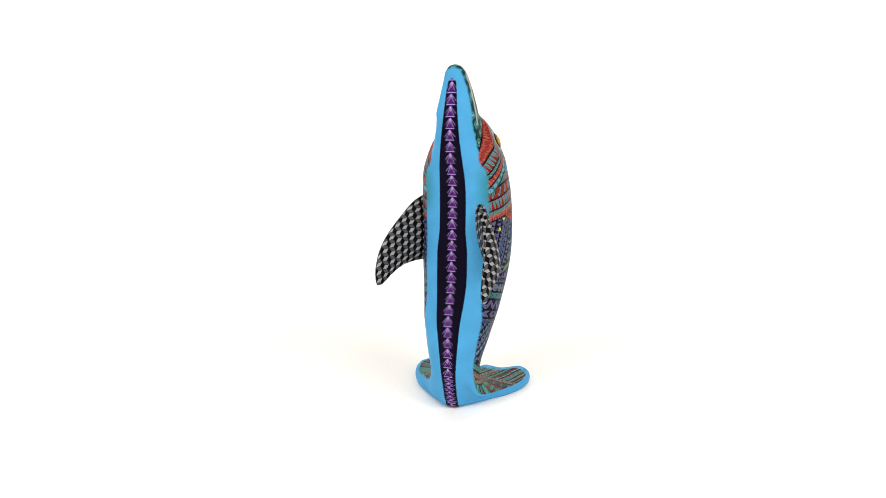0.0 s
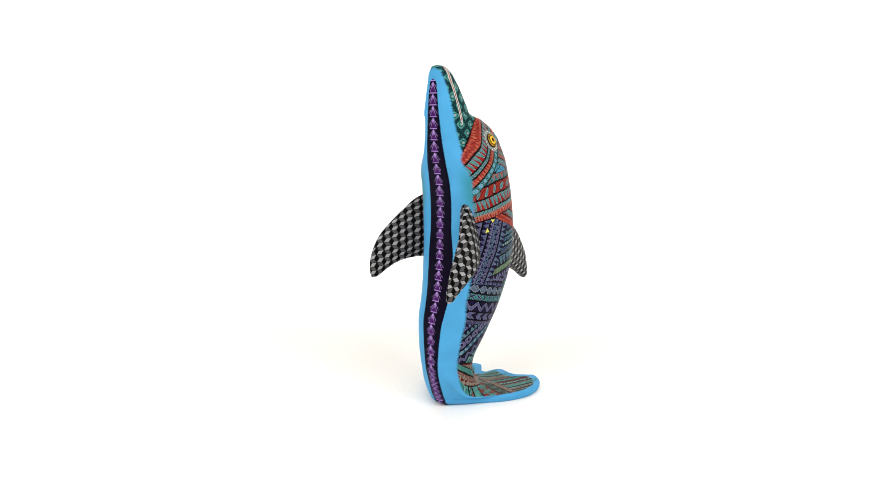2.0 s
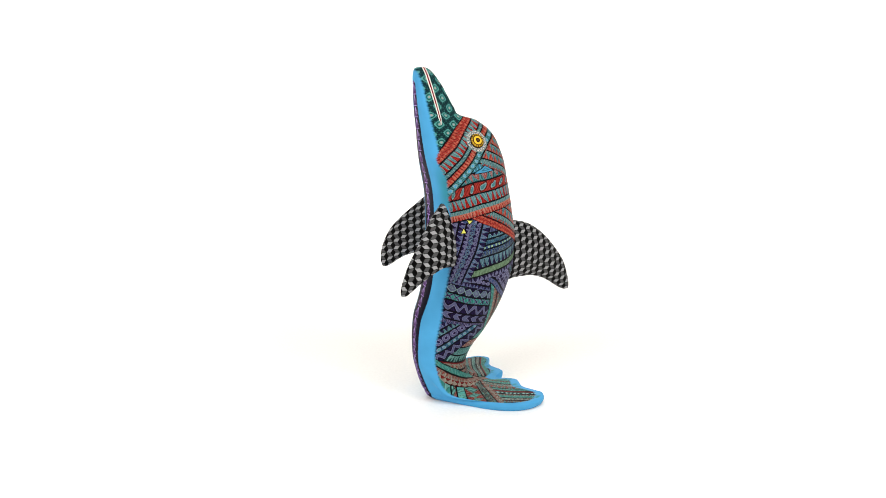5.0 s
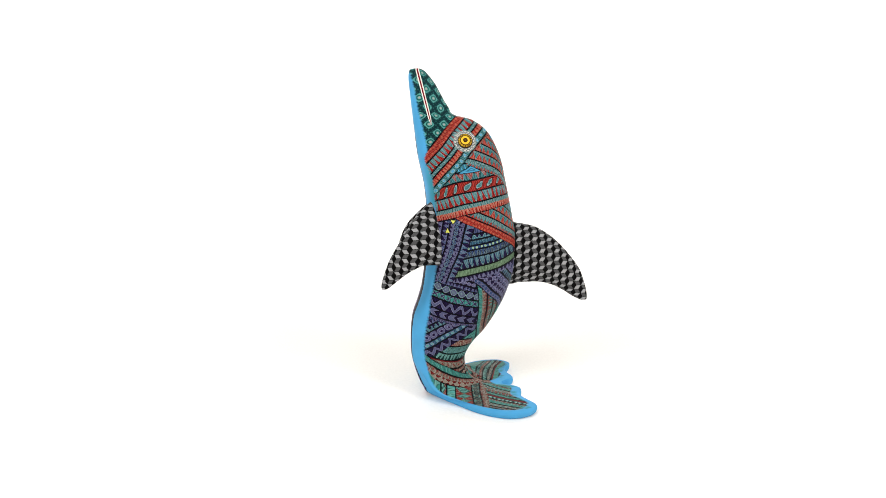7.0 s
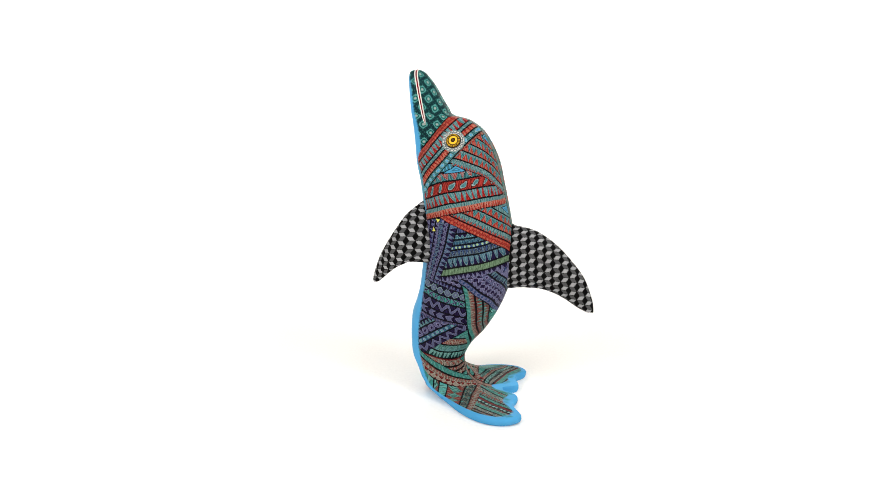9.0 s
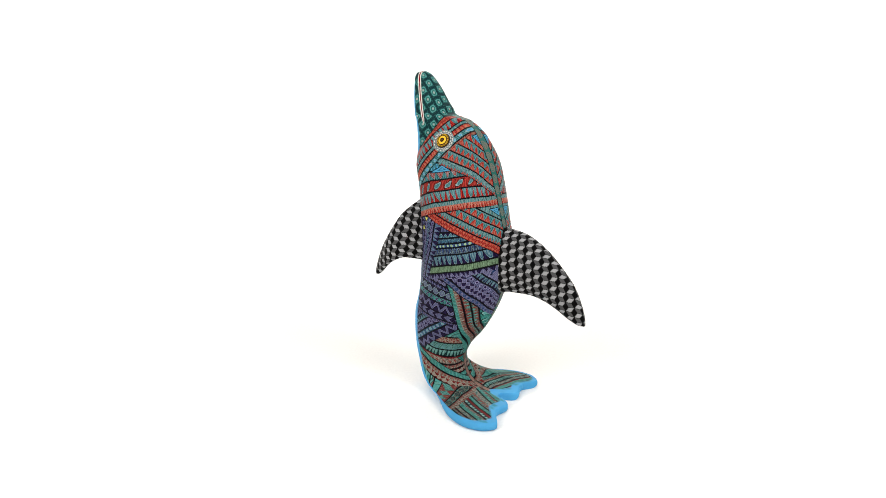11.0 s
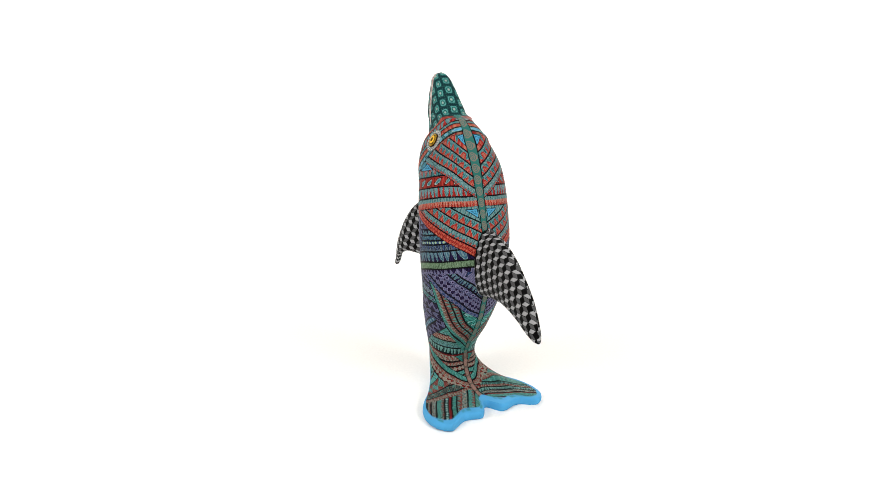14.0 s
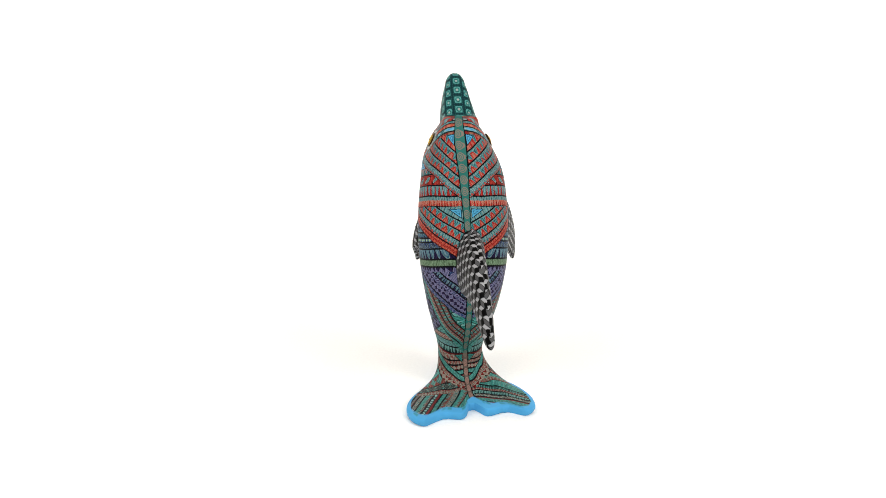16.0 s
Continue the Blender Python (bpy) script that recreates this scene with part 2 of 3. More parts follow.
def blocks(x, y, size):
    """Tumbling blocks: rhombs in three greys with dark joints."""
    x, y = x / size, y / size
    r3 = math.sqrt(3)
    best = np.full(x.shape, 9e9)
    dx, dy = np.zeros_like(x), np.zeros_like(x)
    for ox, oy in ((0, 0), (r3 / 2, 1.5)):
        ax, ay = x - ox - r3 * np.round((x - ox) / r3), y - oy - 3 * np.round((y - oy) / 3)
        d = ax * ax + ay * ay
        near = d < best
        best, dx, dy = np.where(near, d, best), np.where(near, ax, dx), np.where(near, ay, dy)
    a = np.degrees(np.arctan2(dy, dx)) % 360
    face = np.where((a >= 30) & (a < 150), 2, np.where((a >= 150) & (a < 270), 1, 0))
    tone = np.array([0.30, 0.07, 0.0012])[face]
    brushed = 1 + 0.16 * np.sin(x * 23 + 2 * np.sin(y * 9)) * np.sin(y * 31)
    # joints along the rhombs' edges
    j = np.full(x.shape, 9.0)
    for k in (30, 150, 270):
        c, s = math.cos(radians(k)), math.sin(radians(k))
        on = dx * c + dy * s > 0
        j = np.where(on, np.minimum(j, np.abs(-dx * s + dy * c)), j)
    for k in (0, 60, 120, 180, 240, 300):
        j = np.minimum(j, r3 / 2 - (dx * math.cos(radians(k)) + dy * math.sin(radians(k))))
    tone = np.where(j < 0.055, 0.004, tone * brushed)
    return np.stack([tone, tone, tone * 1.02], -1)


# ---- paints, and the patterns brushed on the wood ----
BLUE = (0.072, 0.335, 0.615)
BLACK = (0.0015, 0.0013, 0.003)
RED = (0.275, 0.017, 0.014)
ORANGE = (0.37, 0.058, 0.033)
TEAL = (0.042, 0.148, 0.160)
PALE = (0.125, 0.205, 0.198)
SEA = (0.03, 0.175, 0.15)
DEEP = (0.004, 0.022, 0.028)
MINT = (0.068, 0.27, 0.245)
PLUM = (0.011, 0.006, 0.034)
LILAC = (0.070, 0.076, 0.145)
DUSK = (0.029, 0.086, 0.136)
LIME = (0.27, 0.35, 0.13)
COBALT = (0.028, 0.052, 0.130)
SKY = (0.06, 0.28, 0.45)
LEAF = (0.105, 0.17, 0.10)
YELLOW = (0.62, 0.62, 0.12)
BROWN = (0.14, 0.011, 0.010)
RUST = (0.25, 0.024, 0.018)
STONE = (0.17, 0.135, 0.11)
WHITE = (0.72, 0.68, 0.62)
VIOLET = (0.42, 0.26, 0.66)
CREAM = (0.38, 0.21, 0.14)
ICE = (0.215, 0.325, 0.325)
MAUVE = (0.23, 0.21, 0.35)
FOAM = (0.22, 0.40, 0.37)
SAND = (0.36, 0.28, 0.22)
AQUA = (0.075, 0.205, 0.182)
CLAY = (0.20, 0.172, 0.142)
WINE = (0.145, 0.011, 0.012)
DARK = (0.006, 0.030, 0.032)


def saw(u):
    return 1 - np.abs(2 * (u % 1) - 1)


def ornament(style, e, t, w):
    """Signed depth inside the figures of one band; e runs along it and t (0 to 1) across it."""
    if style == "tri":
        return saw(e / (w * 0.74)) - t * 1.05
    if style == "tooth":
        return 1.14 * saw(e / (w * 0.92)) - t
    if style == "tdn":
        return saw(e / (w * 0.74)) - (1 - t) * 1.05
    if style == "zig":
        return 0.17 - np.abs(t - 0.18 - 0.64 * saw(e / (w * 0.95)))
    if style == "tong":
        x = 2 * ((e / (w * 0.52)) % 1) - 1
        return 0.92 - x * x * 1.25 - (1 - t)
    if style == "tongup":
        x = 2 * ((e / (w * 0.52)) % 1) - 1
        return 0.92 - x * x * 1.25 - t
    if style == "dia":
        return 0.46 - np.abs((e / (w * 0.9)) % 1 - 0.5) - np.abs(t - 0.5)
    if style == "dots":
        return 0.24 - np.hypot((e / (w * 1.0)) % 1 - 0.5, t - 0.5)
    if style == "ring":
        return 0.12 - np.abs(0.30 - np.hypot((e / w) % 1 - 0.5, t - 0.5))
    if style == "hatch":
        return 0.27 - np.abs((e / 3.4) % 1 - 0.5)
    if style == "leaf":
        x, y = (e / w) % 1 - 0.5, t - 0.5
        return 0.33 - np.hypot((x + y) * 0.62, (x - y) * 1.9)
    if style == "flower":
        u, y = (e / (w * 0.62)) % 1 - 0.5, t - 0.5
        net = np.minimum(np.abs(np.abs(u) - np.abs(y)), np.abs(np.abs(u) + np.abs(y) - 0.5))
        return 0.055 - np.minimum(net, np.hypot(u, y) * 0.6)
    if style == "star":
        row = np.floor(t * 2)
        u, y = (e / (w * 0.40) + row * 0.5) % 1 - 0.5, t * 2 - row - 0.5
        return 1.14 - np.sqrt(np.abs(2 * u)) - np.sqrt(np.abs(2 * y))
    if style == "wave":
        return 0.5 + 0.28 * np.sin(e / w * 7) - t
    if style == "cross":
        f = (e / (w * 0.9)) % 1
        return 0.11 - np.minimum(np.abs(t - f), np.abs(t - 1 + f))
    if style == "arrow":
        f = (e / (w * 1.2) - np.abs(t - 0.5) * 0.9) % 1
        return 0.25 - np.abs(f - 0.4)
    return t * 0 - 1


def ribbons(c, mask, line, bands, up=1, kx=1.1, ink=1.2):
    """Parallel bands from a curved line of points on: width, style, ground, figure, line colour. A style that begins with _ has no dark line before it."""
    X, V, col = c
    pts = np.array(line, float) * (kx, 1)
    if len(pts) > 2:
        k = np.concatenate([[0], np.cumsum(np.hypot(*np.diff(pts, axis=0).T))])
        f = np.linspace(0, k[-1], 4 * len(pts))
        pts = np.stack([curve(f, k, pts[:, 0]), curve(f, k, pts[:, 1])], -1)
    idx = np.nonzero(mask)
    x, v = X[idx] * kx, V[idx]
    best, e, d = np.full(x.shape, 9e9), np.zeros(x.shape), np.zeros(x.shape)
    run, last = 0.0, len(pts) - 2
    for i, ((x0, v0), (x1, v1)) in enumerate(zip(pts[:-1], pts[1:])):
        n = math.hypot(x1 - x0, v1 - v0)
        ux, uv = (x1 - x0) / n, (v1 - v0) / n
        al, ac = (x - x0) * ux + (v - v0) * uv, (v - v0) * ux - (x - x0) * uv
        cl = np.clip(al, -1e9 if i == 0 else 0, 1e9 if i == last else n)
        far = np.hypot(al - cl, ac)
        near = far < best - 1e-6
        best = np.where(near, far, best)
        e, d = np.where(near, run + cl, e), np.where(near, np.sign(ac) * far, d)
        run += n
    d = up * d + 0.5 * np.sin(e * 0.11 + line[0][1])
    out = col[idx]
    pos = 0
    for i, (w, style, ground, figure, pale) in enumerate(bands):
        joined = style[0] == "_"
        on = i + 1 < len(bands) and bands[i + 1][1][0] == "_"
        style = style.lstrip("_")
        t = (d - pos) / w
        m = (t >= 0) & (t < 1)
        tt, em = t[m], e[m]
        F = ornament(style, em + 0.6 * np.sin(em * 0.53 + pos) + 0.4 * np.sin(em * 0.19 + tt * 3), np.clip(tt + 0.05 * np.sin(em * 0.37 + pos * 2), 0, 1), w)
        stroke = 0.42 + 0.92 * (np.abs((em / 2.3 + 0.25 * np.sin(tt * 6)) % 1 - 0.5) < 0.26)
        k = np.where((F > 0)[:, None], figure, np.array(ground) * stroke[:, None])
        if style in ("tri", "tdn", "tong", "tongup", "leaf", "dia", "zig", "arrow"):
            k = np.where(((F < -0.06) & (F > -0.18))[:, None], k * 0.12, k)
            k = np.where((np.abs(F - 0.30) < 0.045)[:, None], k * 0.45 + np.array(pale) * 0.3, k)
        fine = 0.05 if style in ("tri", "tdn", "tong", "tongup", "leaf", "dia", "wave", "dots") else 0.022
        if style not in ("hatch", "plain"):
            k = np.where((np.abs(F) < fine)[:, None], np.array(pale) * 0.85 + k * 0.15, k)
        core = (F > 0.34) & (np.abs((em / 2.6) % 1 - 0.5) < 0.3)
        k = np.where(core[:, None], k * 0.55 + np.array(pale) * 0.45, k)
        rim = np.minimum(tt * w + 9 * joined, (1 - tt) * w + 9 * on)
        uneven = 1 + 0.30 * np.sin(em * 1.7 + 4 * np.sin(tt * w * 0.9 + pos)) * np.sin(tt * w * 2.1 + 2 * np.sin(em * 0.43))
        out[m] = np.where((rim < ink)[:, None], BLACK, k * uneven[:, None])
        pos += w
    col[idx] = out


def strips(c, mask, p, q, bands, up=1, ink=1.2):
    """Parallel bands from the straight line p-q on."""
    ribbons(c, mask, (p, q), bands, up, ink=ink)


def tri(c, pts, colour):
    """A small framed triangle."""
    X, V, col = c
    s = []
    for (a, b), (g, h) in zip(pts, pts[1:] + pts[:1]):
        n = math.hypot((g - a) * 1.1, h - b)
        s.append((-(X - a) * 1.1 * (h - b) + (V - b) * (g - a) * 1.1) / n)
    d = np.minimum.reduce(s)
    d = np.maximum(d, np.minimum.reduce([-k for k in s]))
    k = np.where((np.abs(d - 3.2) < 0.5)[..., None], np.array(colour) * 0.35, colour)
    col[...] = np.where((d > 1)[..., None], k, np.where((d > 0)[..., None], BLACK, col))


def below(X, V, *pts):
    """Where a point lies under the line through pts."""
    return V < np.interp(X, [p[0] for p in pts], [p[1] for p in pts])


# lines along which the patterns run: angle from the belly, height
UPPER_FAN = ((88, 369), (111, 362.5), (130, 355), (147, 346), (160, 336), (180, 319))
LEVEL = ((40, 287), (52, 291), (65, 295), (95, 303), (127, 310), (149, 311), (180, 313.5))
LOWER_FAN = ((73, 295), (101, 279), (129, 263.5), (148, 252), (158, 245.5), (180, 231))
BELT = ((87, 205), (102, 197), (112, 188), (122, 178.5), (138, 166), (150, 156), (180, 141))
TAIL = ((70, 81), (88, 76), (109, 72), (140, 69), (180, 71))
GIRDLE = ((60, 84), (80, 74), (94, 67), (107, 62), (121, 56), (136, 50), (153, 43), (165, 36), (180, 28))
# on the plan of the flukes: across, along
FAR_FLUKE = ((-10, 39), (-17, 40), (-57, 49), (-95, 66))


def body_paint(pts, phi, v):
    deg, v = np.degrees(phi), (v + 0.003) / 1.168
    pts = pts / 1.16
    V = v * 1000
    # the seam along the back drifts to one side towards the tail
    seam = curve(v, (-0.03, -0.006, 0.055, 0.15, 0.24, 0.30, 0.36, 0.5), (192, 190.5, 186.5, 182.5, 180, 178, 176, 176))
    turn = np.where(deg < seam - 360, deg + 360, deg)
    X = np.where(turn >= 0, turn / seam, -turn / (360 - seam)) * 180
    S = pts[..., 1] * 1000 / 1.1
    col = np.zeros((*phi.shape, 3))
    col[:] = BLACK
    c, side = (X, V, col), (S, V, col)
    # red shoulders: level bands, then the fans over them
    ribbons(c, V > 225, LEVEL, [(8.5, "tong", RED, ORANGE, SAND), (6, "_hatch", TEAL, PALE, ICE), (14.5, "tong", RED, TEAL, ICE), (15, "leaf", RUST, TEAL, ICE), (12, "tdn", TEAL, RUST, ICE), (11, "hatch", SKY, TEAL, ICE), (30, "plain", TEAL, TEAL, ICE)], ink=1.0)
    brow = ((-80, 280), (-43, 325), (-31, 340), (-19, 355), (-6, 372), (10.6, 391), (26, 407), (45, 426))
    back = ~below(S, V, (-80, 500), (-10, 500), (-5, 373), (1, 370), (16, 364), (30, 353), (46, 334), (60, 310)) & below(S, V, *brow)
    back |= (X > 95) & ~below(X, V, *UPPER_FAN) & (V < 428) & below(S, V, *brow)
    ribbons(c, back, UPPER_FAN, [(4.5, "tooth", TEAL, RED, CREAM), (6.5, "_tongup", PALE, TEAL, ICE), (9.5, "tooth", TEAL, RED, CREAM), (3.5, "_hatch", TEAL, PALE, ICE), (9, "tooth", TEAL, RED, CREAM), (3.5, "_hatch", PALE, TEAL, ICE), (10, "tooth", TEAL, RED, CREAM), (3.5, "_hatch", PALE, TEAL, ICE), (30, "tooth", TEAL, RED, CREAM)], ink=1.0)
    head = ~below(S, V, *brow)
    strips(side, head, (-52.8, 386), (-17.5, 432), [(11.5, "star", RUST, ORANGE, CREAM), (13, "tongup", RED, TEAL, ICE), (6, "hatch", PALE, TEAL, ICE), (8.5, "tong", RED, ORANGE, CREAM), (9, "dots", TEAL, SKY, ICE), (9, "tri", RED, BROWN, CREAM), (30, "hatch", TEAL, PALE, ICE)], -1, ink=1.0)
    tri(c, [(158, 408), (174, 411), (174, 394)], SKY)
    tri(c, [(84, 356), (112, 361), (98, 369)], SKY)
    low = below(X, V, *LEVEL) & ~below(X, V, (0, 500), (48, 500), (49, 289), *LOWER_FAN)
    ribbons(c, low, LOWER_FAN, [(11.5, "star", RUST, ORANGE, CREAM), (5, "tooth", TEAL, RED, CREAM), (6, "_hatch", TEAL, PALE, ICE), (10.5, "tooth", TEAL, RED, CREAM), (2.5, "_hatch", TEAL, PALE, ICE), (10, "tooth", TEAL, RED, CREAM), (2.5, "_hatch", TEAL, PALE, ICE), (50, "hatch", TEAL, PALE, ICE)], ink=1.0)
    tri(c, [(157, 309), (174, 310), (174, 296)], SKY)
    # plum and blue flanks
    flank = below(X, V, (0, 290), (49, 290), *LOWER_FAN)
    strips(side, flank & (V > 60), (-14.7, 202), (53, 217), [(8.5, "tri", PLUM, LILAC, MAUVE), (10.5, "hatch", LEAF, LEAF, FOAM), (15, "tong", PLUM, DUSK, ICE), (10, "tongup", COBALT, PLUM, ICE), (6, "dots", COBALT, LIME, FOAM), (8, "star", DUSK, PLUM, FOAM), (8, "wave", PLUM, DUSK, FOAM), (12, "hatch", COBALT, LILAC, MAUVE), (30, "dia", PLUM, COBALT, MAUVE)])
    strips(c, flank & below(X, V, (0, 500), (40, 500), (41, 290), (180, 290)) & (X < 46 + (V - 120) * 0.285), (93.5, 286), (69.5, 200), [(10, "tdn", PLUM, DUSK, MAUVE), (7, "ring", PLUM, LILAC, MAUVE), (7, "_ring", PLUM, COBALT, ICE), (7, "_wave", PLUM, LILAC, MAUVE), (11, "tri", PLUM, COBALT, MAUVE), (12, "tri", PLUM, LILAC, MAUVE)], -1)
    tri(c, [(68, 287), (74, 294), (64, 295)], YELLOW)
    tri(c, [(55, 274), (64, 275), (60, 284)], YELLOW)
    belt = below(S, V, (-80, 200), (-14.7, 203), (53, 218), (80, 226))
    ribbons(c, belt & (V > 60), BELT, [(8, "cross", COBALT, LILAC, MAUVE), (8, "dia", PLUM, LILAC, MAUVE), (8, "_dia", PLUM, LILAC, MAUVE), (8.5, "_dots", LILAC, PLUM, MAUVE), (9.5, "tong", PLUM, DUSK, ICE), (30, "tri", COBALT, LILAC, MAUVE)], kx=1.05)
    stock_line = ((97, 200), (103.5, 186), (116, 148), (126, 127), (134, 115), (162, 92))
    stock = np.interp(V, (92, 115, 127, 148, 186, 205), (162, 134, 126, 116, 103.5, 94))
    under = belt & below(X, V, (0, 238), *BELT)
    ribbons(c, under & (V > 55), stock_line, [(30, "hatch", AQUA, SEA, FOAM)], -1, 0.95)
    ribbons(c, under & (V > 55), stock_line, [(5.5, "hatch", AQUA, SEA, FOAM), (6.5, "_tdn", CLAY, WINE, CLAY), (8.5, "tri", AQUA, WINE, CLAY), (8.5, "tdn", AQUA, WINE, CLAY), (20, "leaf", SEA, MINT, FOAM)], kx=0.95)
    left = belt & (X < stock)
    strips(side, left & (V > 60), (-53.9, 75), (10.3, 120), [(15, "zig", PLUM, LILAC, MAUVE), (9, "dots", DUSK, MINT, MAUVE), (13, "ring", PLUM, LILAC, MAUVE), (9, "tri", PLUM, DUSK, FOAM), (9, "tri", PLUM, COBALT, MAUVE), (8, "hatch", COBALT, PLUM, MAUVE), (20, "tri", PLUM, LILAC, MAUVE)])
    strips(side, left & ~below(S, V, (-80, 150), (-42, 142), (14, 130), (40, 120)), (-42, 202), (12.6, 187), [(13, "dia", PLUM, LILAC, ICE), (11, "cross", SEA, PLUM, MAUVE), (16, "zig", PLUM, LILAC, MAUVE), (12, "arrow", PLUM, LILAC, MAUVE), (12, "tri", COBALT, PLUM, MAUVE)], -1)
    strips(side, left & ~below(S, V, (-80, 205), (-42, 202), (12.6, 187)), (-42, 202), (12.6, 187), [(7, "tri", PLUM, COBALT, MAUVE), (8, "dia", PLUM, LILAC, MAUVE), (20, "tri", COBALT, PLUM, MAUVE)])
    # sea-green tail
    tail = below(X, V, (0, 60), (60, 69), (66, 73.5), (92, 94), (110, 108), (128, 112), (145, 98), (180, 62))
    ribbons(c, tail, TAIL, [(11.5, "tong", DARK, AQUA, FOAM), (13, "tri", AQUA, TEAL, FOAM), (12, "flower", WINE, CLAY, SAND), (9, "tri", AQUA, TEAL, FOAM), (20, "hatch", AQUA, SEA, FOAM)], kx=0.75)
    ribbons(c, below(X, V, *TAIL), TAIL, [(3, "plain", WINE, WINE, CLAY), (9, "_leaf", CLAY, WINE, SAND), (7, "tri", CLAY, WINE, SAND), (8, "dia", WINE, CLAY, SAND), (8, "hatch", AQUA, SEA, FOAM), (40, "tri", CLAY, WINE, SAND)], -1, 0.75)
    tri(c, [(150, 66), (171, 69), (171, 55)], SEA)
    ribbons(c, below(X, V, *GIRDLE), GIRDLE, [(9, "hatch", AQUA, SEA, FOAM), (7, "tri", CLAY, WINE, SAND), (9, "_dia", WINE, CLAY, SAND), (9, "hatch", AQUA, SEA, FOAM)], -1, 0.72)
    # flukes: bands across the front half and a fan to the trailing edge on one, a spread from the seam on the other
    plan = (pts[..., 0] * 1000 / 1.1, pts[..., 1] * 1000, col)
    L, D = pts[..., 0] * 1000, pts[..., 1] * 1000
    fluke = below(X, V, (0, 60), (66, 57), (75, 48), (86, 41), (103, 34), (125, 26), (140, 22), (152, 18), (165, 13), (180, 8))
    near, far = fluke & (turn >= 0), fluke & (turn < 0)
    strips(plan, near, (0, -15), (60, -15), [(13, "tri", AQUA, WINE, CLAY), (13, "_tdn", AQUA, WINE, CLAY), (13, "dia", AQUA, DARK, CLAY), (6.5, "tri", CLAY, WINE, CLAY), (6.5, "_tdn", CLAY, WINE, CLAY), (40, "hatch", AQUA, SEA, FOAM)])
    strips(plan, near & (D < -15), (0, -15), (60, -15), [(14, "hatch", AQUA, MINT, FOAM), (9, "tri", AQUA, WINE, CLAY), (20, "hatch", AQUA, SEA, FOAM)], -1)
    fan = [(6, "tri", AQUA, WINE, CLAY), (5.5, "_hatch", AQUA, SEA, FOAM), (9, "cross", CLAY, DARK, FOAM), (8, "_tri", AQUA, WINE, CLAY), (7.5, "hatch", AQUA, SEA, FOAM), (4.5, "plain", WINE, WINE, CLAY), (6.5, "_dots", DARK, FOAM, FOAM),
           (6, "tri", AQUA, WINE, CLAY), (6, "_hatch", AQUA, SEA, FOAM), (8, "cross", CLAY, DARK, FOAM), (6, "tri", AQUA, WINE, CLAY), (20, "hatch", AQUA, SEA, FOAM)]
    strips(plan, near & (D > 29 - 0.02 * L + 7 * np.sin(L * 0.03)), (-7 / 1.1, 24), (18 / 1.1, 80), fan, -1)
    spread = (L, D, col)
    ribbons(spread, far, FAR_FLUKE, [(7, "cross", CLAY, DARK, FOAM), (3, "plain", WINE, WINE, CLAY), (9, "_hatch", AQUA, SEA, FOAM), (8, "tri", AQUA, WINE, CLAY), (8, "hatch", AQUA, SEA, FOAM), (30, "tri", AQUA, WINE, CLAY)], -1, 1)
    ribbons(spread, far, FAR_FLUKE, [(8, "tong", DARK, AQUA, FOAM), (5, "tri", WINE, CLAY, SAND), (6, "_hatch", AQUA, DARK, FOAM), (30, "hatch", AQUA, SEA, FOAM)], 1, 1)
    ribbons(spread, far & below(L, D, (-120, 0), (-85, 14), (-53, 14), (-20, 20), (0, 22)), ((-20, 20), (-53, 14), (-85, 12)), [(8, "tri", CLAY, WINE, CLAY), (8, "_hatch", AQUA, SEA, FOAM), (7, "dots", WINE, CLAY, SAND), (8, "tri", AQUA, WINE, CLAY), (9, "hatch", AQUA, SEA, FOAM), (8, "dia", CLAY, WINE, CLAY), (8, "tri", AQUA, WINE, CLAY), (40, "hatch", AQUA, SEA, FOAM)], 1, 1)
    # seam along the back with its spirals
    half = np.interp(V, (-30, 100, 160, 240, 300, 420, 436), (5.5, 8.5, 7.0, 5.8, 4.7, 6.6, 9.0))
    s = (180 - X) / half
    m = (s < 1) & (V < 436)
    y = (V / 15.5) % 1 - 0.5
    rr = np.hypot(s * 0.55, y)
    curl = np.abs((rr * 6.6 + 0.2) % 1 - 0.5)
    k = np.where(((rr < 0.42) & (curl < 0.27))[..., None], np.where((V > 60)[..., None], STONE, (0.30, 0.16, 0.13)), np.where((V > 70)[..., None], np.array(SEA) * 0.7, np.array(STONE) * 0.6))
    k = np.where((s > 0.78)[..., None], BLACK, k)
    col[m] = k[m]
    # beak: dark teal with a net of medallions
    beak = ~below(S, V, (-80, 352), (-52.8, 386), (-40, 404), (-26, 422), (-17.5, 433), (-10, 435), (30, 436))
    z0 = pts[..., 2] * 1.16
    g = (np.abs(pts[..., 0] - curve(z0, *LEAN) / 1.16) + 0.82 * (np.where(z0 > 0.5066, curve(z0, *BACK), 0.69 * (0.5066 - z0) - 0.0178) / 1.16 - pts[..., 1])) * 1000 / 16.5
    i = np.round(g)
    h = (0.82 * pts[..., 2] - 0.57 * pts[..., 1]) * 1000 / 16.5 + 0.27 * i
    gx, hy = g - i, h - np.round(h)
    r = np.hypot(gx, hy)
    box = np.maximum(np.abs(gx), np.abs(hy)) + 0.25 * r
    k = np.where((box < 0.40)[..., None], MINT, DEEP)
    k = np.where(((box < 0.43) & (np.abs(r - 0.20) < 0.045))[..., None], np.array(SEA) * 0.35, k)
    k = np.where((r < 0.09)[..., None], np.array(WHITE) * 0.42, k)
    speck = (box > 0.46) & (np.abs((g * 4) % 1 - 0.5) < 0.24) & (np.abs((h * 4) % 1 - 0.5) < 0.24)
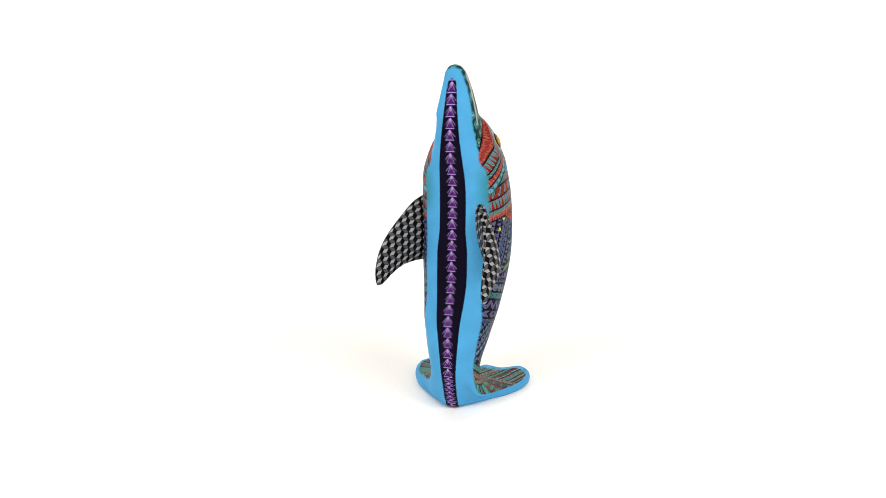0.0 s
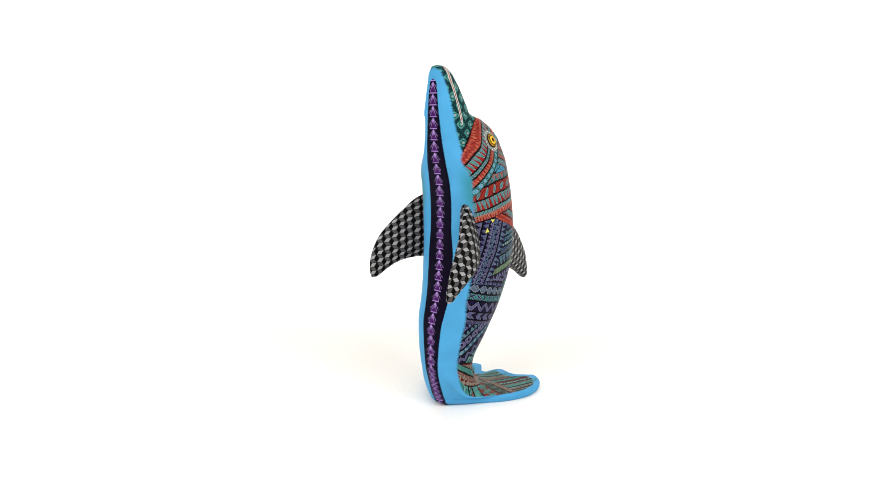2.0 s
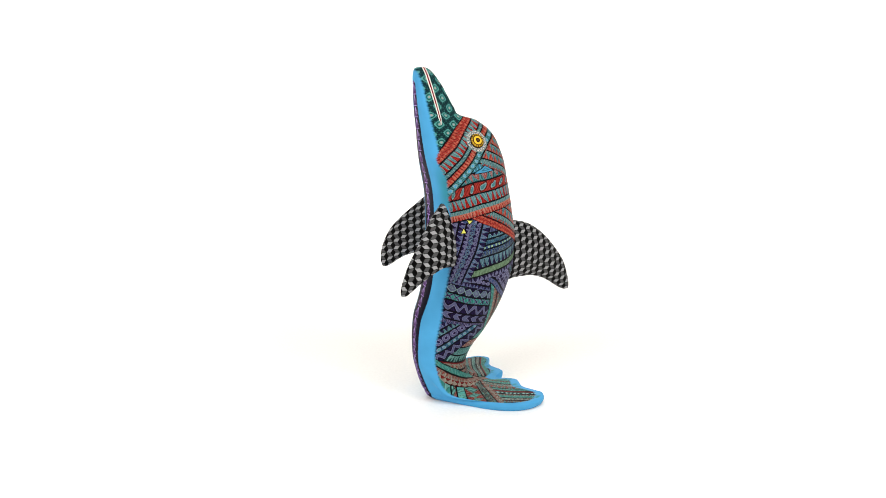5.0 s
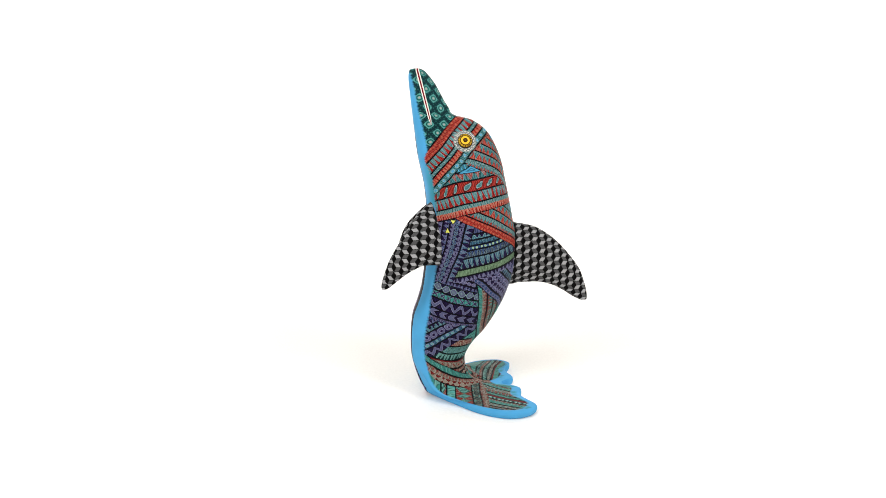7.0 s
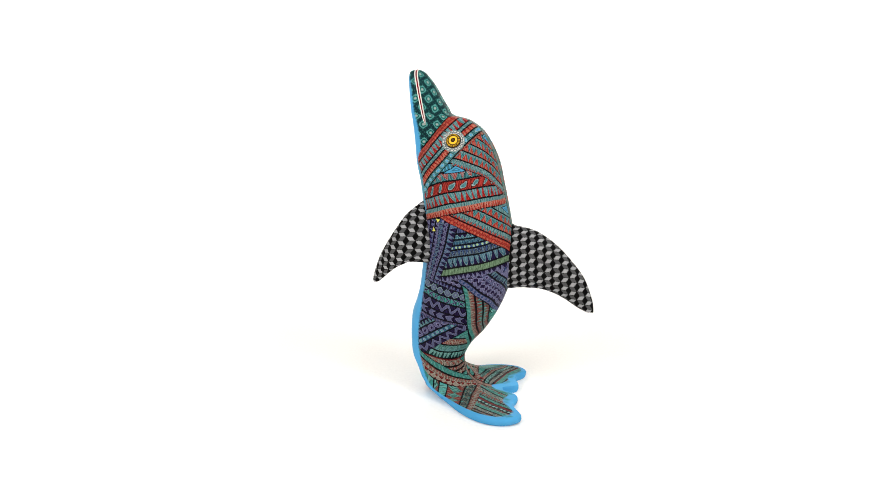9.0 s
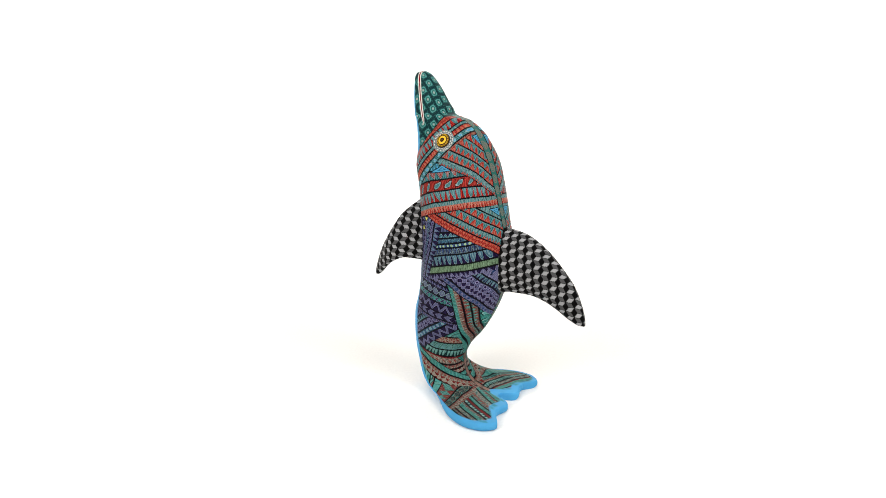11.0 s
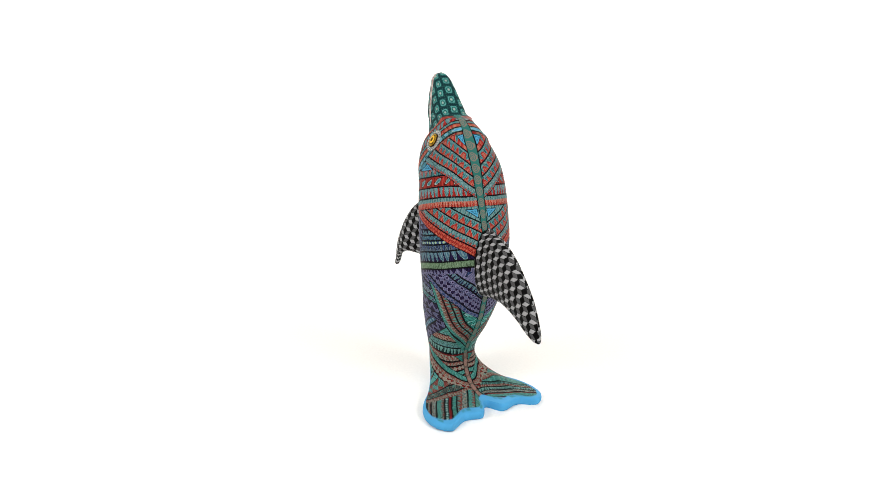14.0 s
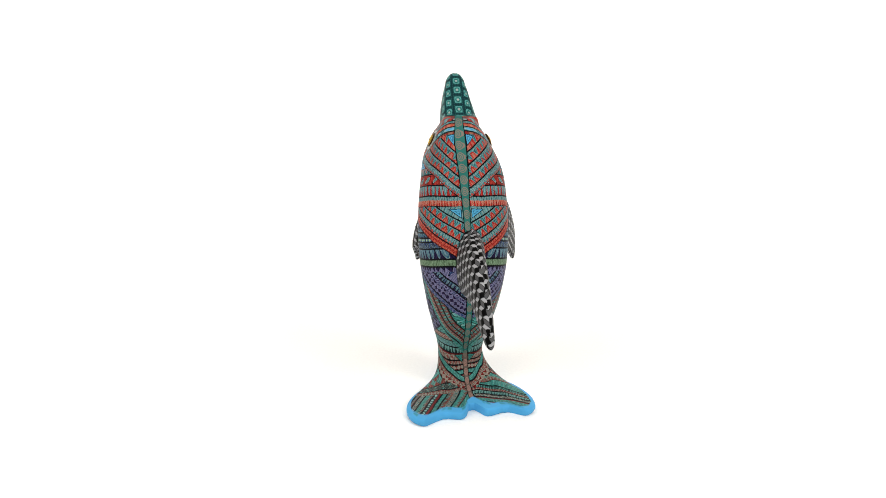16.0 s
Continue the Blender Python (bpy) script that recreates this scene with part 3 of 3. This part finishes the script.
    k = np.where(speck[..., None], np.array(SEA) * 0.5, k)
    col[beak] = k[beak]
    # blue belly with a brushed edge
    rough = 1.6 * np.sin(V * 1.9 + 3 * np.sin(V * 0.37)) + 1.1 * np.sin(V * 4.3)
    edge = curve(v, (-0.03, -0.022, -0.012, 0.004, 0.0121, 0.03, 0.0485, 0.079, 0.108, 0.145, 0.18, 0.207, 0.26, 0.323, 0.346, 0.37, 0.393, 0.424, 0.448, 0.464, 0.485, 0.4965), (180, 94, 92, 89, 84, 77, 69.5, 60, 54, 50, 41, 41, 40, 40, 42, 35, 30, 31, 43, 46, 40, 90))
    d = (edge - np.abs(deg)) + rough * 0.5
    jaw = (np.interp(V, (360, 373, 387, 402, 422, 440, 455, 470, 482, 493, 500), (-51.2, -51.5, -52.2, -54, -58.3, -62.8, -65.3, -67.8, -70.3, -73.2, -78)) - S) * 1.6 + rough * 0.5
    up = step(V, 372, 388)
    d = d * (1 - up) + jaw * up
    rim_line = np.where(turn >= 0, np.interp(X, (0, 70, 85, 97, 111, 126, 133, 140, 162, 172, 180), (-15, -14, -24, -27.5, -27, -25, -23, -21, -21, -17, -13)),
                        np.interp(X, (0, 70, 85, 97, 120, 128, 141, 155, 161, 168, 174, 180), (-15, -14, -28, -35, -35, -29, -22, -20, -16, -12, -11, -13)))
    d = np.maximum(d, (rim_line - V) * 2.2 + rough * 0.5)
    soft = step(d, -4.0, 1.5)[..., None]
    glaze = 0.75 * step(np.abs(deg), 18, 40) * step(np.abs(V - 335), 45, 8)
    tint = np.array(BLUE) * (1 - glaze[..., None]) + np.array((0.03, 0.22, 0.24)) * glaze[..., None]
    smear = (0.75 * step(d, -1.0, 1.5) * step(d, 13.0, 4.0) * step(np.sin(X * 0.31 + 1.2) + 0.5 * np.sin(X * 0.83), 0.1, 0.9) * (X > 110) * (V < 0))[..., None]
    tint = tint * (1 - smear) + np.array((0.03, 0.20, 0.20)) * smear
    col[...] = col * (1 - soft) + tint * soft
    # black stripe down the belly with its chain of violet arrowheads
    mid = curve(v, (-0.03, 0.02, 0.08, 0.12, 0.16, 0.20, 0.24, 0.28, 0.34, 0.40, 0.44, 0.48), (0.002, 0.0025, 0.0028, 0.0022, 0.0003, 0.0004, -0.0005, 0.0, 0.0012, 0.0016, 0.0039, 0.0076))
    wide = curve(v, (-0.033, 0.0, 0.02, 0.08, 0.12, 0.16, 0.20, 0.24, 0.28, 0.325, 0.365, 0.404, 0.442, 0.47, 0.479, 0.484), (0.0090, 0.0094, 0.0096, 0.0118, 0.0152, 0.0195, 0.0226, 0.0231, 0.0198, 0.0195, 0.0177, 0.0135, 0.0095, 0.0066, 0.0048, -0.002))
    u = (pts[..., 0] - mid) * 1000
    d = wide * 1000 - np.abs(u) + rough * 0.22
    m = (d > 0) & (np.abs(deg) < 100) & (v < 0.486)
    col[m] = (0.0035, 0.002, 0.010)
    # one arrowhead: a dark violet triangle, and strokes that spread down from its tip
    y = (V % 15.4) / 15.4
    w = (0.95 - y) * 8.2
    inside = m & (np.abs(u) < w) & (y > 0.14) & (y < 0.95)
    col[inside] = (0.05, 0.009, 0.085)
    line = inside & (np.abs(u) > w - 0.7) & (y > 0.3)
    line |= inside & (np.abs(y - 0.17) < 0.032)
    y2 = ((V - 1.2) % 15.4) / 15.4
    for k in (0.0, 0.62, 1.5):
        line |= m & (np.abs(np.abs(u) - (0.98 - y2) * 8.4 * k) < 0.34) & (y2 > (0.5 if k < 1 else 0.36)) & (y2 < 0.98)
    col[line] = VIOLET
    # mouth: a red slit between two white lines
    md = (S - np.interp(V, (424, 497), (-46.1, -63.1))) * 1.1
    m = (V > 423) & (np.abs(md) < np.interp(V, (423, 432, 480), (0.3, 2.2, 2.6)))
    col[m] = np.where((np.abs(md) < np.interp(V, (423, 432, 480), (0.0, 0.8, 1.1)))[..., None], (0.16, 0.006, 0.012), WHITE)[m]
    # grey rings round the eyes
    for eye_at in EYES:
        q = np.array(eye_at) / 1.16
        r = np.linalg.norm(pts - q, axis=-1) * 1000
        a = np.arctan2(pts[..., 2] - q[2], pts[..., 1] - q[1]) / (2 * np.pi)
        dash = (np.abs((r / 2.2) % 1 - 0.5) < 0.22) & (((a * 18 + np.floor(r / 2.2) * 0.5) % 1) < 0.7)
        k = np.where(dash[..., None], np.array(WHITE) * 0.95, (0.10, 0.13, 0.13))
        k = np.where((r > 15)[..., None], (0.17, 0.23, 0.22), k)
        col[r < 16.5] = k[r < 16.5]
    return col


EYES = ((0.0584, -0.0046, 0.4664), (-0.0414, -0.0048, 0.4660))


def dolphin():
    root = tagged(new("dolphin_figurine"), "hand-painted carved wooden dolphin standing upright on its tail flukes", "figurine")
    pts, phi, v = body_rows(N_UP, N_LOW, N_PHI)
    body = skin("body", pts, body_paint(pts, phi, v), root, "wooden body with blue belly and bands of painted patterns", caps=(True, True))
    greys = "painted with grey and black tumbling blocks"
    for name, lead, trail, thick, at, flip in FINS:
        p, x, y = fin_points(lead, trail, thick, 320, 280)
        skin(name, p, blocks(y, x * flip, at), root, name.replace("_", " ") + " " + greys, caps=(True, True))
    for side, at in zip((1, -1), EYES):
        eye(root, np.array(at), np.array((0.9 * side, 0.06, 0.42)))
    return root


def dome(name, at, axis, radius, height, paint, parent, n=26):
    """A low round dome on the wood, its colour by the distance from its middle."""
    axis = axis / np.linalg.norm(axis)
    a1 = np.cross(axis, (0, 0, 1))
    a1 /= np.linalg.norm(a1)
    a2 = np.cross(a1, axis)
    r = np.linspace(0.02, 1, n)[:, None]
    w = np.linspace(0, 2 * np.pi, 64, endpoint=False)[None] * -1
    pts = at + radius * r[..., None] * (np.cos(w)[..., None] * a1 + np.sin(w)[..., None] * a2) + (height * (1 - r ** 2.2) - 0.0016 * (r > 0.99))[..., None] * axis
    col = np.array([[paint(k, i / 64) for i in range(64)] for k in r[:, 0]])
    return skin(name, pts, col, parent, caps=(True, True))


def eye(root, at, axis):
    gold, dark = (0.80, 0.47, 0.03), (0.03, 0.014, 0.006)
    ball = dome("eye", at, axis, 0.0122, 0.0026, lambda r, a: dark if r > 0.92 or 0.60 < r < 0.70 or (r > 0.7 and (a * 22 + 0.2 * math.sin(a * 40)) % 1 < 0.42) else (0.50, 0.29, 0.02) if r > 0.7 else gold, root)
    tagged(ball, "golden eye with dark rings")
    tagged(dome("pupil", at + axis * 0.0022, axis, 0.0042, 0.0009, lambda r, a: dark if r > 0.35 else (0.10, 0.05, 0.01), ball, 10), "dark brown pupil")


N_UP, N_LOW, N_PHI = 860, 170, 960
NEAR_LEAD = ((0.0280, -0.0360, 0.3800), (0.0400, -0.0522, 0.3718), (0.0505, -0.0690, 0.3588), (0.0615, -0.0872, 0.3416), (0.0680, -0.1010, 0.3203), (0.0710, -0.1162, 0.2959), (0.0725, -0.1295, 0.2717), (0.0735, -0.1396, 0.2445), (0.0745, -0.1440, 0.2263))
NEAR_TRAIL = ((0.0360, -0.0220, 0.2570), (0.0540, -0.0398, 0.2590), (0.0670, -0.0574, 0.2625), (0.0780, -0.0730, 0.2645), (0.0840, -0.0870, 0.2600), (0.0850, -0.1010, 0.2522), (0.0820, -0.1145, 0.2412), (0.0790, -0.1288, 0.2288), (0.0795, -0.1395, 0.2228))
FAR_LEAD = ((-0.0530, -0.0042, 0.3803), (-0.0628, -0.0208, 0.3749), (-0.0763, -0.0441, 0.3639), (-0.0883, -0.0649, 0.3445), (-0.0972, -0.0832, 0.3265), (-0.1060, -0.1011, 0.3060), (-0.1120, -0.1134, 0.2830), (-0.1150, -0.1215, 0.2526), (-0.1146, -0.1218, 0.2304))
FAR_TRAIL = ((-0.0520, -0.0021, 0.2550), (-0.0614, -0.0179, 0.2571), (-0.0720, -0.0362, 0.2585), (-0.0812, -0.0516, 0.2575), (-0.0891, -0.0678, 0.2545), (-0.0964, -0.0826, 0.2483), (-0.1030, -0.0961, 0.2392), (-0.1080, -0.1062, 0.2314), (-0.1123, -0.1150, 0.2272))
BACK_LEAD = ((-0.0000, 0.0651, 0.3371), (0.0000, 0.0877, 0.3235), (0.0000, 0.1038, 0.3204), (-0.0005, 0.1242, 0.3153), (-0.0016, 0.1451, 0.3039), (-0.0031, 0.1663, 0.2874), (-0.0052, 0.1880, 0.2644), (-0.0070, 0.2086, 0.2375), (-0.0089, 0.2206, 0.2096), (-0.0107, 0.2300, 0.1778))
BACK_TRAIL = ((0.0000, 0.0595, 0.2104), (0.0000, 0.0844, 0.2109), (0.0000, 0.0973, 0.2134), (-0.0005, 0.1139, 0.2142), (-0.0016, 0.1331, 0.2139), (-0.0031, 0.1594, 0.2073), (-0.0052, 0.1809, 0.1964), (-0.0070, 0.1968, 0.1858), (-0.0089, 0.2113, 0.1780), (-0.0107, 0.2229, 0.1738))
FINS = (("pectoral_fin", NEAR_LEAD, NEAR_TRAIL, 0.0160, 0.0082, -1), ("pectoral_fin", FAR_LEAD, FAR_TRAIL, 0.0150, 0.0082, 1), ("dorsal_fin", BACK_LEAD, BACK_TRAIL, 0.0270, 0.0092, 1))
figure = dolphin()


# ---- the dolphin turns evenly with its table, clockwise seen from above ----
def motions():
    turn = [(t, pose(0, 0, 0, 0, 0, -20.0 - 9.6763 * t)) for t in (0.0, 0.1, *(0.5 * i for i in range(1, 32)), 15.9, 16.0)]
    walk(figure, turn)


motions()
